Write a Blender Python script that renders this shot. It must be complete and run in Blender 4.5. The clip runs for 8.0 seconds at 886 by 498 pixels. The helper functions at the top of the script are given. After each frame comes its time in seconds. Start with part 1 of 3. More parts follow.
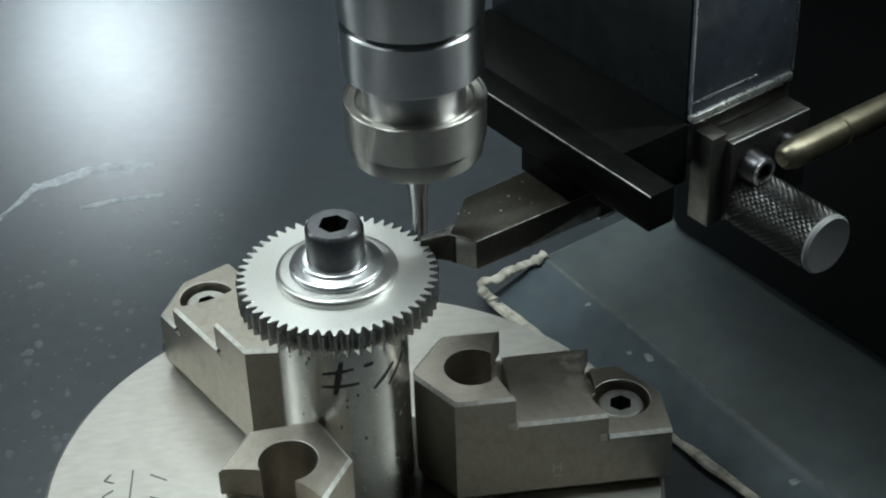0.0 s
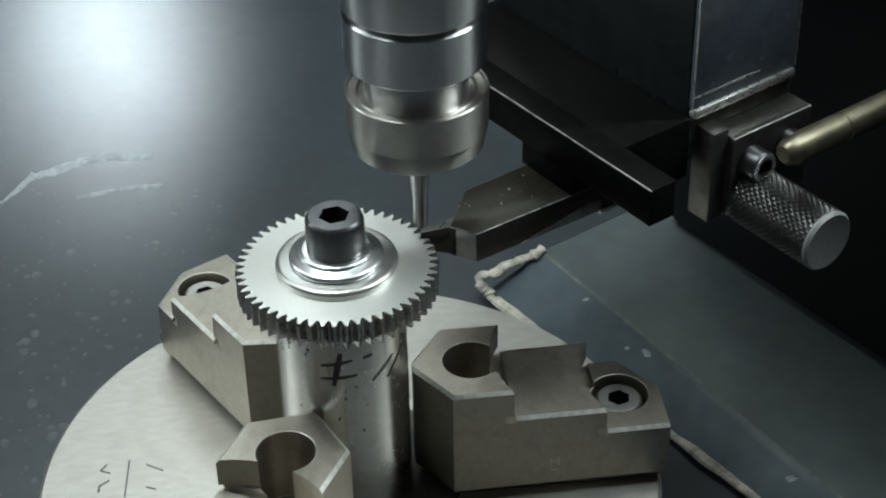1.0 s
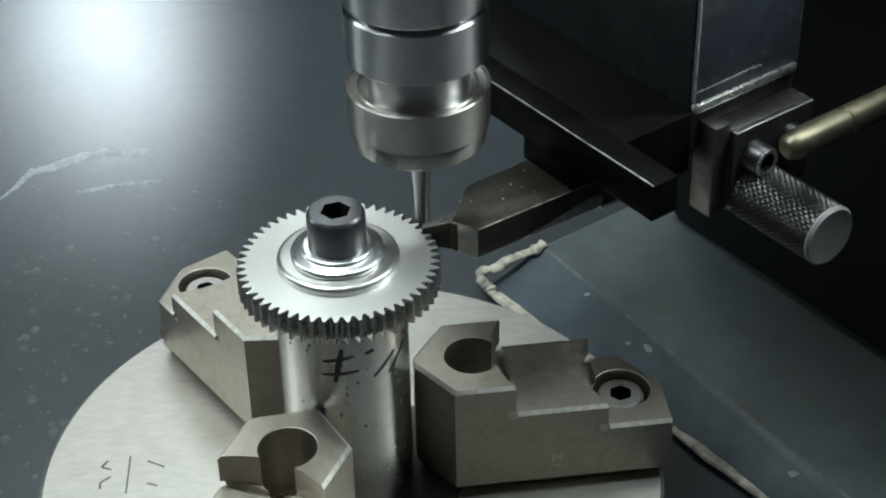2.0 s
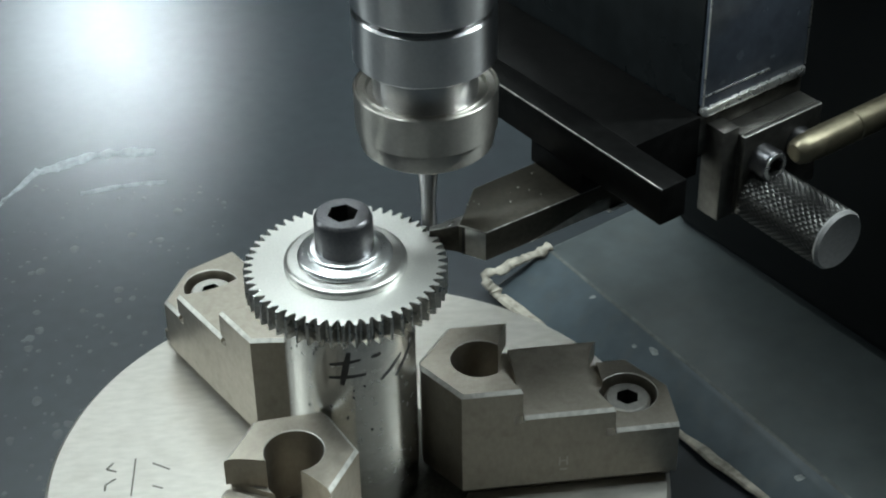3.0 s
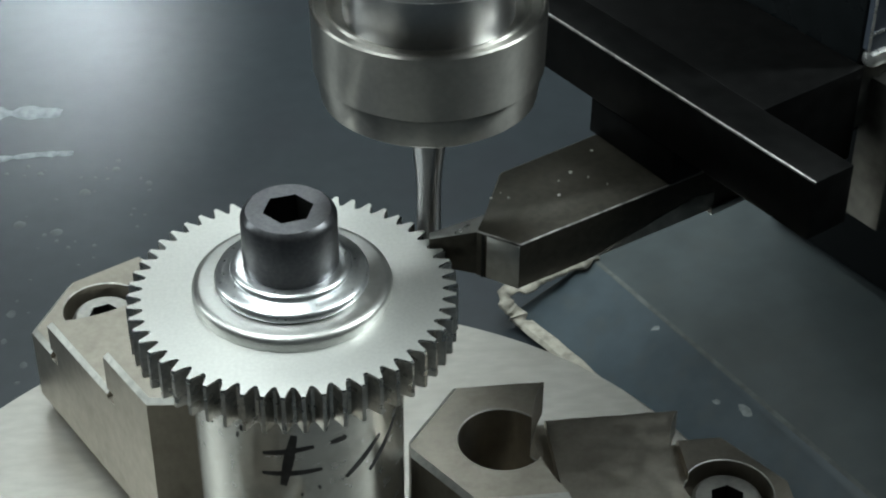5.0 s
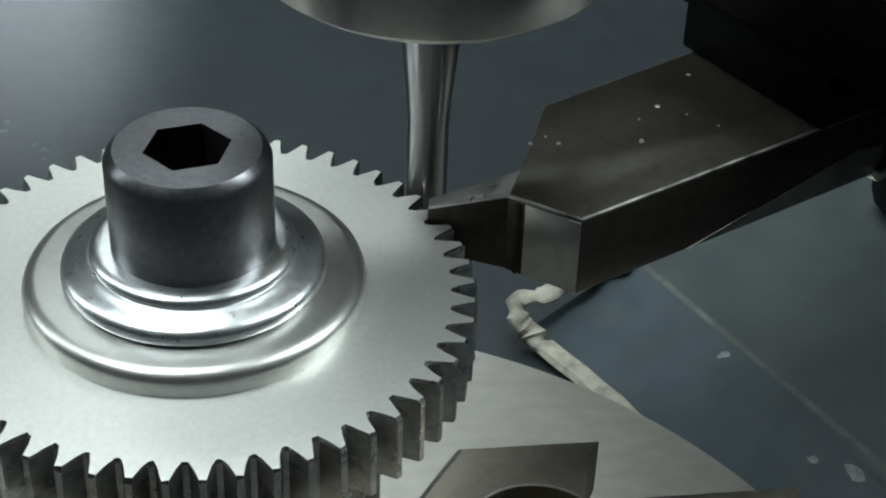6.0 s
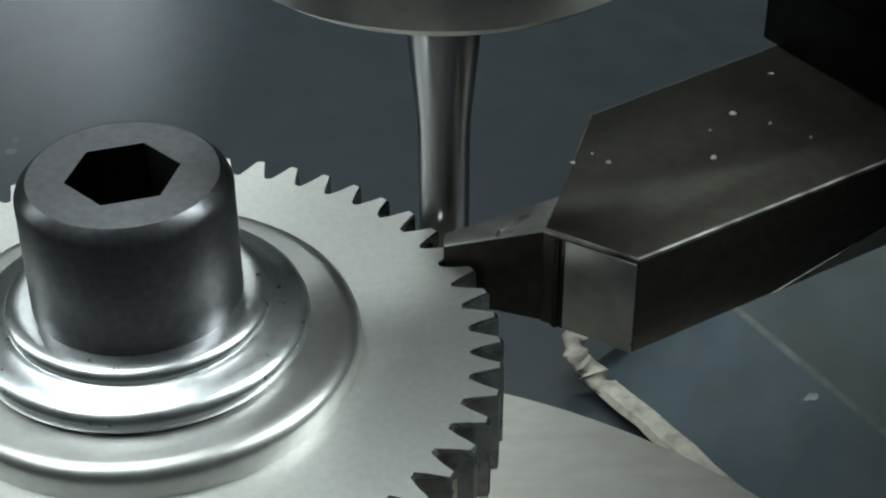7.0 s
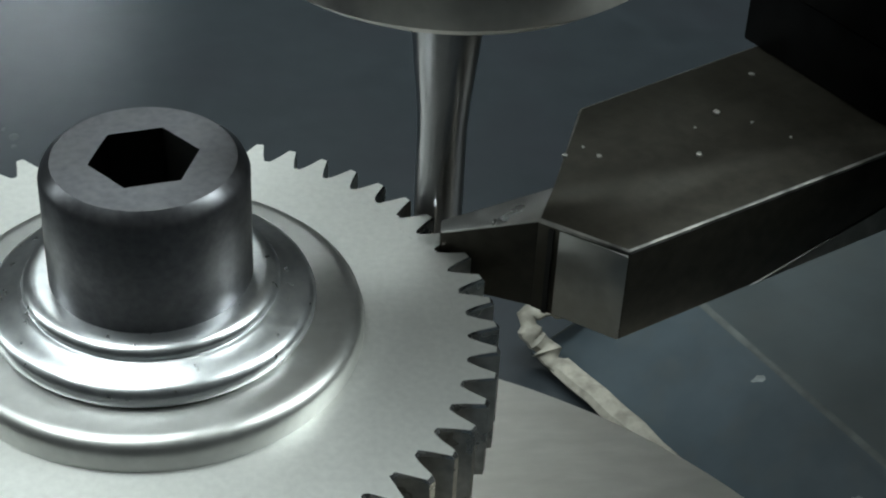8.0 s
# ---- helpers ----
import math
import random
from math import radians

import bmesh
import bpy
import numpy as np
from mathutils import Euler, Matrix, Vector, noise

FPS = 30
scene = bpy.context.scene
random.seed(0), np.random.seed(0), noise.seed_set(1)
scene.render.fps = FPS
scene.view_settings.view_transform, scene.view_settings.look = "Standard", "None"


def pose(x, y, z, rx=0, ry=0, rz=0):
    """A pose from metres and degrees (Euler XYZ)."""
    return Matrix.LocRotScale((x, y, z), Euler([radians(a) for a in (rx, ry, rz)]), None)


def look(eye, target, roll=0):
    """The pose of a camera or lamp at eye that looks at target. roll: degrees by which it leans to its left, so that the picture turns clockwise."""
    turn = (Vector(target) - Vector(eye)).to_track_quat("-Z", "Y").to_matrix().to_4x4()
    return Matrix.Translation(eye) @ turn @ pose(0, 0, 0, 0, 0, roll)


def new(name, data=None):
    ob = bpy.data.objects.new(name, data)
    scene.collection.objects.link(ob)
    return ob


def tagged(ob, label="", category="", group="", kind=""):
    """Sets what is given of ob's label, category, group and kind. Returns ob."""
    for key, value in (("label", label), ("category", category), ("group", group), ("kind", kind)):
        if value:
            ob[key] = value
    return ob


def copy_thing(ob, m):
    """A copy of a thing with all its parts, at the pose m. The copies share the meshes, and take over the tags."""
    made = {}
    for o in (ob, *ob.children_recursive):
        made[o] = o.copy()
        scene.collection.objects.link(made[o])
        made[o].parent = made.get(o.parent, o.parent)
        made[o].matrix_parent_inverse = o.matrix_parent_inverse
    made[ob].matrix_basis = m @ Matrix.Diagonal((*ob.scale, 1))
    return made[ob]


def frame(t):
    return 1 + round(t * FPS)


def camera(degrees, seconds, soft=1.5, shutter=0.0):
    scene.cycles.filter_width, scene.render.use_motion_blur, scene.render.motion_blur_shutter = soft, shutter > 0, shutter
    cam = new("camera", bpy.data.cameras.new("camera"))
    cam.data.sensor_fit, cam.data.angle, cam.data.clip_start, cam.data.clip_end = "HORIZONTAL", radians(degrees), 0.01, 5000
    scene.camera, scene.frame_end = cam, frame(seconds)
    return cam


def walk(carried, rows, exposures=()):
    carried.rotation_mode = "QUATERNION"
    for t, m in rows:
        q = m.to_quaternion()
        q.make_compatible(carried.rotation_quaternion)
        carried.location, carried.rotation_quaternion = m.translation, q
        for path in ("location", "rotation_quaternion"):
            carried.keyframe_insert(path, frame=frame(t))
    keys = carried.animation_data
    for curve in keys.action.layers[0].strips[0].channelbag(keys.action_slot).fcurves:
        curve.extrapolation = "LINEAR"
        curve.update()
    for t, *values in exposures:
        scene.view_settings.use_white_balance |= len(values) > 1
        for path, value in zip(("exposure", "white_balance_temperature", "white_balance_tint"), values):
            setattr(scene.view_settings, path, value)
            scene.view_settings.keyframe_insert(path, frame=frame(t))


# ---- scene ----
cam = camera(28.29, 8.0, soft=2.1)
PATH = [
    (0.0, pose(0.00510, -0.39129, 0.28530, 54.477, 1.616, -4.692)),
    (0.5, pose(0.00281, -0.39111, 0.28427, 54.459, 1.090, -4.639)),
    (1.0, pose(0.00285, -0.39115, 0.28384, 54.379, 0.972, -4.550)),
    (1.5, pose(0.00257, -0.39042, 0.28344, 54.262, 1.046, -4.709)),
    (3.0, pose(-0.00000, -0.38797, 0.28368, 54.149, 0.858, -4.559)),
    (3.5, pose(-0.00077, -0.35851, 0.25954, 54.676, 0.693, -4.738)),
    (4.0, pose(0.00284, -0.31545, 0.23083, 54.466, 0.372, -4.293)),
    (4.5, pose(0.00651, -0.27571, 0.20336, 54.319, 0.295, -3.988)),
    (4.7, pose(0.00860, -0.26120, 0.19593, 53.789, 0.171, -3.669)),
    (5.8, pose(0.00576, -0.15775, 0.12214, 53.388, -2.222, -5.448)),
    (6.0, pose(0.01107, -0.14018, 0.10662, 53.896, -1.691, -4.225)),
    (6.2, pose(0.00963, -0.12474, 0.10300, 52.241, -2.612, -5.154)),
    (6.5, pose(0.02024, -0.10906, 0.08595, 54.090, 0.508, -2.292)),
    (7.0, pose(0.01854, -0.10771, 0.08658, 54.225, 0.162, -2.626)),
    (7.5, pose(0.01497, -0.10828, 0.08753, 53.502, -1.275, -2.758)),
    (8.0, pose(0.01202, -0.11122, 0.09122, 53.196, -2.543, -3.741)),
]

walk(cam, PATH, exposures=[(0.0, -0.12), (3.0, 0.07), (4.5, -0.12), (6.0, -0.28), (8.0, -0.47)])

# ---- light ----
world = bpy.data.worlds.new("workshop_air")
scene.world = world
world.use_nodes = True
world.node_tree.nodes["Background"].inputs[0].default_value = (0.55, 0.62, 0.7, 1)
world.node_tree.nodes["Background"].inputs[1].default_value = 0.02


def area_lamp(name, eye, target, sx, sy, watts, colour, shape="RECTANGLE"):
    la = bpy.data.lights.new(name, "AREA")
    la.shape, la.size, la.size_y, la.energy, la.color = shape, sx, sy, watts, colour
    ob = new(name, la)
    ob.matrix_world = look(eye, target)
    return ob


work = bpy.data.lights.new("work_lamp", "SPOT")
work.energy, work.color, work.spot_size, work.spot_blend, work.shadow_soft_size = 17.0, (0.80, 0.93, 1.0), radians(14.0), 0.3, 0.06
new("work_lamp", work).matrix_world = look((-0.215, 1.22, 0.44), (-0.176, 0.408, -0.108))
area_lamp("tube_light_left", (-0.72, 0.22, 0.55), (0, 0, 0), 0.12, 0.9, 2.8, (0.88, 1.0, 1.0))
area_lamp("tube_light_right", (0.70, 0.04, 0.78), (0, 0, 0), 0.06, 0.75, 8.5, (0.88, 1.0, 1.0))
area_lamp("tube_light_top", (-0.08, 0.2, 1.18), (0, 0, 0), 1.2, 0.3, 16.5, (0.88, 1.0, 1.0))
area_lamp("tube_light_back", (-0.12, 1.1, 0.98), (0, 0, 0), 0.6, 0.12, 2.0, (0.88, 1.0, 1.0))


# ---- materials ----
def material(name, base, rough, metal=0.0, grain=0.0, grain_scale=400.0, stain=0.0, stain_scale=40.0,
             stain_colour=None, bump=0.0, bump_scale=900.0, stretch=(1, 1, 1), rough_var=0.0, turned=0.0, spec=0.5):
    m = bpy.data.materials.new(name)
    m.use_nodes = True
    nt = m.node_tree
    N, L = nt.nodes, nt.links
    bs = N["Principled BSDF"]
    bs.inputs["Metallic"].default_value = metal
    bs.inputs["Roughness"].default_value = rough
    bs.inputs["Specular IOR Level"].default_value = spec
    tc = N.new("ShaderNodeTexCoord")
    mp = N.new("ShaderNodeMapping")
    mp.inputs["Scale"].default_value = stretch
    L.new(tc.outputs["Object"], mp.inputs["Vector"])

    def noise_node(scale, detail=4.0, mapped=True):
        n = N.new("ShaderNodeTexNoise")
        n.inputs["Scale"].default_value = scale
        n.inputs["Detail"].default_value = detail
        L.new(mp.outputs[0] if mapped else tc.outputs["Object"], n.inputs["Vector"])
        return n

    def mix(a, b, fac, blend="MIX"):
        x = N.new("ShaderNodeMix")
        x.data_type, x.blend_type = "RGBA", blend
        for sock, v in ((x.inputs[0], fac), (x.inputs[6], a), (x.inputs[7], b)):
            if hasattr(v, "links"):
                L.new(v, sock)
            elif isinstance(v, (int, float)):
                sock.default_value = v
            else:
                sock.default_value = (*v, 1)
        return x.outputs[2]

    def ramp(src, lo, hi, a=0.0, b=1.0):
        r = N.new("ShaderNodeMapRange")
        for k, v in zip((1, 2, 3, 4), (lo, hi, a, b)):
            r.inputs[k].default_value = v
        L.new(src, r.inputs[0])
        return r.outputs[0]

    col = base
    g = noise_node(grain_scale, 5.0)
    if grain:
        col = mix(tuple(c * (1 - grain) for c in base), tuple(min(1, c * (1 + grain)) for c in base), ramp(g.outputs[0], 0.3, 0.7))
    if stain:
        s = noise_node(stain_scale, 6.0, False)
        dark = stain_colour or tuple(c * 0.35 for c in base)
        col = mix(col, dark, ramp(s.outputs[0], 0.5, 0.72, 0.0, stain))
    if isinstance(col, tuple):
        bs.inputs["Base Color"].default_value = (*col, 1)
    else:
        L.new(col, bs.inputs["Base Color"])
    if rough_var:
        s2 = noise_node(stain_scale * 1.7, 5.0, False)
        L.new(ramp(s2.outputs[0], 0.3, 0.7, max(0.02, rough - rough_var), rough + rough_var), bs.inputs["Roughness"])
    if turned:
        tg = N.new("ShaderNodeTangent")
        tg.direction_type, tg.axis = "RADIAL", "Z"
        L.new(tg.outputs[0], bs.inputs["Tangent"])
        bs.inputs["Anisotropic"].default_value = turned
        bs.inputs["Anisotropic Rotation"].default_value = 0.25
    if bump:
        b = noise_node(bump_scale, 3.0)
        bn = N.new("ShaderNodeBump")
        bn.inputs["Strength"].default_value = bump
        bn.inputs["Distance"].default_value = 0.0004
        L.new(b.outputs[0], bn.inputs["Height"])
        L.new(bn.outputs[0], bs.inputs["Normal"])
    return m


GEAR = material("turned_gear_steel", (0.74, 0.74, 0.71), 0.5, 1.0, 0.05, 1600, 0.1, 400, (0.62, 0.61, 0.58), rough_var=0.015, turned=0.35)
HUB = material("worn_hub_steel", (0.62, 0.62, 0.60), 0.36, 1.0, 0.06, 1200, 0.25, 600, (0.46, 0.45, 0.42), rough_var=0.02, turned=0.35)
TEETH = material("cut_tooth_steel", (0.60, 0.58, 0.54), 0.3, 1.0, 0.2, 900, 0.55, 260, (0.24, 0.225, 0.195), 0.05, 900, rough_var=0.06)
ARBOR = material("ground_arbor_steel", (0.60, 0.60, 0.585), 0.25, 1.0, 0.06, 900, 0.35, 260, (0.38, 0.37, 0.35), 0.03, 900, rough_var=0.03, turned=0.7)
CLAMP = material("zinc_washer_steel", (0.92, 0.94, 0.97), 0.3, 1.0, 0.06, 1500, 0.2, 600, (0.66, 0.67, 0.68), 0.015, 900, rough_var=0.03, turned=0.3)
OXIDE = material("black_oxide_screw", (0.155, 0.155, 0.165), 0.34, 0.9, 0.15, 1500, 0.3, 420, (0.22, 0.22, 0.215), 0.03, 1500, rough_var=0.03, turned=0.4)
JAW = material("hardened_jaw_steel", (0.42, 0.385, 0.33), 0.42, 0.95, 0.06, 900, 0.35, 210, (0.27, 0.235, 0.185), 0.05, 1400, (1, 1, 0.5), rough_var=0.07)
JAWSCREW = material("bright_jaw_screw", (0.48, 0.47, 0.44), 0.45, 0.95, 0.1, 700, 0.4, 220, rough_var=0.06)
CHUCK = material("ground_chuck_face", (0.57, 0.55, 0.51), 0.42, 0.92, 0.07, 500, 0.3, 75, (0.43, 0.405, 0.355), 0.05, 330, (0.35, 1.0, 1.0), rough_var=0.05)
NUT = material("satin_collet_nut", (0.55, 0.53, 0.49), 0.38, 1.0, 0.06, 900, 0.15, 200, rough_var=0.015, turned=0.9)
SPIN = material("ground_spindle_steel", (0.70, 0.70, 0.71), 0.3, 1.0, 0.04, 900, 0.25, 260, (0.55, 0.55, 0.55), turned=0.97)
PIN = material("polished_pin_steel", (0.42, 0.42, 0.43), 0.3, 1.0, 0.05, 600, turned=0.95)
BLACK = material("black_oxide_block", (0.007, 0.007, 0.007), 0.36, 0.0, 0.3, 300, bump=0.03, bump_scale=700, rough_var=0.05, spec=0.05)
SIDE = material("charcoal_lacquer", (0.026, 0.031, 0.034), 0.3, 0.0, 0.2, 200, 0.5, 40, (0.009, 0.01, 0.011), rough_var=0.06, spec=0.4)
FINGER = material("oily_dark_tool_steel", (0.062, 0.056, 0.044), 0.42, 0.6, 0.2, 700, 0.5, 170, (0.06, 0.053, 0.04), 0.05, 900, rough_var=0.05)
FINGEREND = material("bright_finger_steel", (0.55, 0.55, 0.53), 0.36, 0.95, 0.15, 400, 0.4, 200, (0.25, 0.25, 0.24), rough_var=0.1)
FINGERREFLECT = material("painted_reflection_steel", (0.45, 0.44, 0.41), 0.4, 0.9, 0.25, 300, 0.9, 150, (0.1, 0.092, 0.075), rough_var=0.08)
COLUMN = material("blue_grey_lacquer", (0.14, 0.165, 0.215), 0.22, 0.0, 0.1, 300, 0.4, 90, (0.03, 0.034, 0.04), rough_var=0.06)
FOOT = material("bright_edge_steel", (0.9, 0.9, 0.89), 0.3, 0.8, 0.15, 400, 0.4, 300, (0.4, 0.4, 0.39), rough_var=0.06)
DARKPLATE = material("dark_burnished_plate", (0.16, 0.155, 0.143), 0.4, 0.8, 0.15, 400, 0.6, 150, (0.07, 0.067, 0.06), rough_var=0.06)
KNURL = material("knurled_steel", (0.10, 0.10, 0.098), 0.36, 0.85, 0.1, 600, 0.4, 150)
BRASS = material("dull_brass", (0.27, 0.24, 0.17), 0.42, 0.9, 0.2, 300, 0.6, 150, rough_var=0.08)
FLOOR = material("oily_blue_grey_paint", (0.033, 0.040, 0.046), 0.31, 0.0, 0.12, 150, 0.4, 30, (0.034, 0.033, 0.042), 0.03, 160, rough_var=0.012)
PLATE = material("blue_painted_step", (0.066, 0.079, 0.083), 0.42, 0.0, 0.15, 90, 0.5, 110, (0.07, 0.077, 0.075), 0.06, 300, rough_var=0.05)
BURR = material("bright_cut_burr", (0.86, 0.86, 0.85), 0.22, 1.0, 0.1, 900)
BEAD = material("dirty_sealant", (0.42, 0.39, 0.33), 0.65, 0.0, 0.3, 300, 0.8, 160, (0.07, 0.06, 0.045), 0.4, 400)
DROP = material("oil_drop_film", (0.072, 0.08, 0.084), 0.4, 0.0, 0.2, 300)
SMEAR = material("dried_coolant_smear", (0.22, 0.24, 0.25), 0.36, 0.0, 0.4, 400, 0.6, 160, (0.06, 0.067, 0.07))
MBODY = material("black_machine_paint", (0.005, 0.006, 0.007), 0.55, 0.0, 0.2, 50, bump=0.1, bump_scale=200, spec=0.25)
KNOBFACE = material("bead_blasted_knob_face", (0.40, 0.40, 0.40), 0.5, 0.3, 0.1, 900, 0.2, 200)
WORNGLINT = material("half_worn_edge_glint", (0.42, 0.41, 0.385), 0.45, 0.85, 0.3, 500, 0.85, 260, (0.07, 0.07, 0.066))
CHIPPED_GLINT = material("chipped_edge_highlight", (0.10, 0.11, 0.105), 0.5, 0.0, 0.3, 300, 0.7, 120, (0.03, 0.036, 0.04))
STRIP = material("slate_blue_paint", (0.07, 0.09, 0.104), 0.4, 0.0, 0.15, 120, 0.4, 160, (0.085, 0.092, 0.088), 0.05, 300, rough_var=0.05)
FLECK = material("chalky_paint_fleck", (0.24, 0.26, 0.26), 0.6, 0.0, 0.3, 500)
# Black that paints the shade in the sockets and the finger's groove.
RECESS_SHADE = material("recess_shade_black", (0.012, 0.012, 0.011), 0.5, 0.0, 0.2, 900)
WORN = material("worn_bright_edge", (0.66, 0.65, 0.61), 0.5, 0.85, 0.2, 600, 0.3, 300, (0.4, 0.38, 0.34))
INK = material("black_marker_ink", (0.05, 0.05, 0.053), 0.45, 0.0, 0.4, 700)
ENGRAVE_SHADE = material("dirt_engraving_and_shade", (0.10, 0.095, 0.08), 0.6, 0.0, 0.3, 900)
ROOM = material("workshop_wall_paint", (0.16, 0.17, 0.17), 0.8, 0.0, 0.1, 3, 0.2, 1.5)
CONC = material("workshop_concrete", (0.2, 0.2, 0.19), 0.8, 0.0, 0.15, 5, 0.3, 2)

MM = 0.001


# ---- building helpers (millimetres in, metres out) ----
def mesh_from(bm, name, mat, smooth=None):
    bmesh.ops.recalc_face_normals(bm, faces=bm.faces)
    me = bpy.data.meshes.new(name)
    for v in bm.verts:
        v.co *= MM
    bm.to_mesh(me)
    bm.free()
    me.materials.append(mat)
    if smooth is not None:
        me.shade_smooth()
        me.set_sharp_from_angle(angle=radians(smooth))
    return me


def part(name, bm, mat, parent, label="", smooth=35):
    ob = new(name, mesh_from(bm, name, mat, smooth))
    ob.parent = parent
    if label:
        tagged(ob, label)
    return ob


def bright_edges(ob, mat=None, side=None):
    """Bare metal and painted highlights on the bevelled upper edges, on all of them or those towards one side."""
    ob.data.materials.append(mat or WORN)
    largest = max(face.area for face in ob.data.polygons)
    for face in ob.data.polygons:
        if 0.15 < face.normal.z < 0.98 and face.area < 0.045 * largest and (side is None or face.normal.dot(Vector(side)) > 0.1):
            face.material_index = 1
    return ob


def empty(name, m, label, category, group=""):
    ob = new(name)
    ob.empty_display_size = 0.01
    ob.matrix_world = m
    return tagged(ob, label, category, group)


def lathe(profile, segs=96, cx=0, cy=0):
    """A turned solid from (radius, z) rows, closed at both ends."""
    bm = bmesh.new()
    rings = []
    for r, z in profile:
        if r < 1e-6:
            rings.append([bm.verts.new((cx, cy, z))])
        else:
            rings.append([bm.verts.new((cx + r * math.cos(2 * math.pi * i / segs), cy + r * math.sin(2 * math.pi * i / segs), z)) for i in range(segs)])
    for a, b in zip(rings, rings[1:]):
        for i in range(segs):
            j = (i + 1) % segs
            q = [a[i % len(a)], a[j % len(a)], b[j % len(b)], b[i % len(b)]]
            q = list(dict.fromkeys(q))
            if len(q) > 2:
                bm.faces.new(q)
    for ring in (rings[0], rings[-1]):
        if len(ring) > 1:
            bm.faces.new(ring)
    return bm


def ring(profile, segs=48):
    """A turned ring from a closed loop of (radius, z) rows."""
    bm = bmesh.new()
    loops = [[bm.verts.new((r * math.cos(2 * math.pi * i / segs), r * math.sin(2 * math.pi * i / segs), z)) for i in range(segs)] for r, z in profile]
    for a, b in zip(loops, loops[1:] + loops[:1]):
        for i in range(segs):
            j = (i + 1) % segs
            bm.faces.new((a[i], a[j], b[j], b[i]))
    return bm


def prism(points, z0, z1, bevel=0.0, bm=None):
    bm = bm or bmesh.new()
    lo = [bm.verts.new((x, y, z0)) for x, y in points]
    hi = [bm.verts.new((x, y, z1)) for x, y in points]
    n = len(points)
    fs = [bm.faces.new(lo[::-1]), bm.faces.new(hi)]
    fs += [bm.faces.new((lo[i], lo[(i + 1) % n], hi[(i + 1) % n], hi[i])) for i in range(n)]
    if bevel:
        es = list({e for f in fs for e in f.edges})
        bmesh.ops.bevel(bm, geom=es, offset=bevel, segments=2, profile=0.5, affect="EDGES", clamp_overlap=True)
    return bm


def box(x0, x1, y0, y1, z0, z1, bevel=0.0, bm=None):
    return prism([(x0, y0), (x1, y0), (x1, y1), (x0, y1)], z0, z1, bevel, bm)


def tube(points, r, segs=10, jitter=0.0, seed=1):
    """A round bead along a line of points, with uneven thickness."""
    rnd = random.Random(seed)
    bm = bmesh.new()
    pts = [Vector(p) for p in points]
    rings = []
    for k, p in enumerate(pts):
        d = (pts[min(k + 1, len(pts) - 1)] - pts[max(k - 1, 0)]).normalized()
        s = d.orthogonal().normalized() if k == 0 else (s - d * s.dot(d)).normalized()
        u = d.cross(s)
        rr = r * (1 + jitter * (rnd.uniform(-0.3, 0.3) + 1.6 * noise.noise((0.35 * k, seed * 3.7, 0.0))))
        ring_at = [rr * (math.cos(2 * math.pi * i / segs) * s + math.sin(2 * math.pi * i / segs) * u) for i in range(segs)]
        rings.append([bm.verts.new(p + Vector((o.x, o.y, o.z * 0.6))) for o in ring_at])
    for a, b in zip(rings, rings[1:]):
        for i in range(segs):
            bm.faces.new((a[i], a[(i + 1) % segs], b[(i + 1) % segs], b[i]))
    bm.faces.new(rings[0][::-1])
    bm.faces.new(rings[-1])
    return bm


def carve(ob, cutters):
    """Cuts the given solids out of a mesh object, for good."""
    made = []
    for bm in cutters:
        c = new("cutter", mesh_from(bm, "cutter", ob.data.materials[0]))
        md = ob.modifiers.new("cut", "BOOLEAN")
        md.operation, md.object, md.solver = "DIFFERENCE", c, "EXACT"
        c.parent = ob.parent
        made.append(c)
    bpy.context.view_layer.update()
    me = bpy.data.meshes.new_from_object(ob.evaluated_get(bpy.context.evaluated_depsgraph_get()))
    ob.modifiers.clear()
    ob.data = me
    for c in made:
        bpy.data.objects.remove(c)
    me.shade_smooth()
    me.set_sharp_from_angle(angle=radians(30))
    return ob


def hexagon(r, turn=0.0):
    return [(r * math.cos(math.pi / 3 * i + turn), r * math.sin(math.pi / 3 * i + turn)) for i in range(6)]


def cap_screw_mesh(name, parent, r, h, socket, depth, mat, z0=0.0, turn=0.3):
    """A socket head: rounded rim, hexagonal recess."""
    head = part(name, lathe([(r, z0), (r, z0 + h * 0.88), (r * 0.97, z0 + h * 0.94), (r * 0.88, z0 + h), (0, z0 + h)], 64), mat, parent)
    carve(head, [prism(hexagon(socket, turn), z0 + h - depth, z0 + h + 2)])
    # Socket walls and floor are painted black for the shade inside.
    head.data.materials.append(RECESS_SHADE)
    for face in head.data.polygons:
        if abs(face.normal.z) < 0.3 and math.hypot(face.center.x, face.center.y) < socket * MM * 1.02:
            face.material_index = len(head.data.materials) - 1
    part("socket_floor", prism(hexagon(socket * 0.985, turn), z0 + h - depth - 0.1, z0 + h - depth + 0.3), RECESS_SHADE, head, "socket floor painted dark for the recess's shade")
    return head


HEAD = pose(0, 0, 0, 0, 0, 32)      # heading of the machine's slides
ZC = -78.0                          # chuck face
ZF = -108.0                         # tray floor
ZS = -96.0                          # top of the tray step

# ---- setting ----
floor = tagged(part("floor", prism([(-700, -900), (900, -900), (900, 1100), (-700, 1100)], ZF - 6, ZF), FLOOR, None), "oily dark blue-grey painted machine tray", "floor", kind="structure")


def in_head(ob):
    ob.matrix_world = HEAD
    return ob


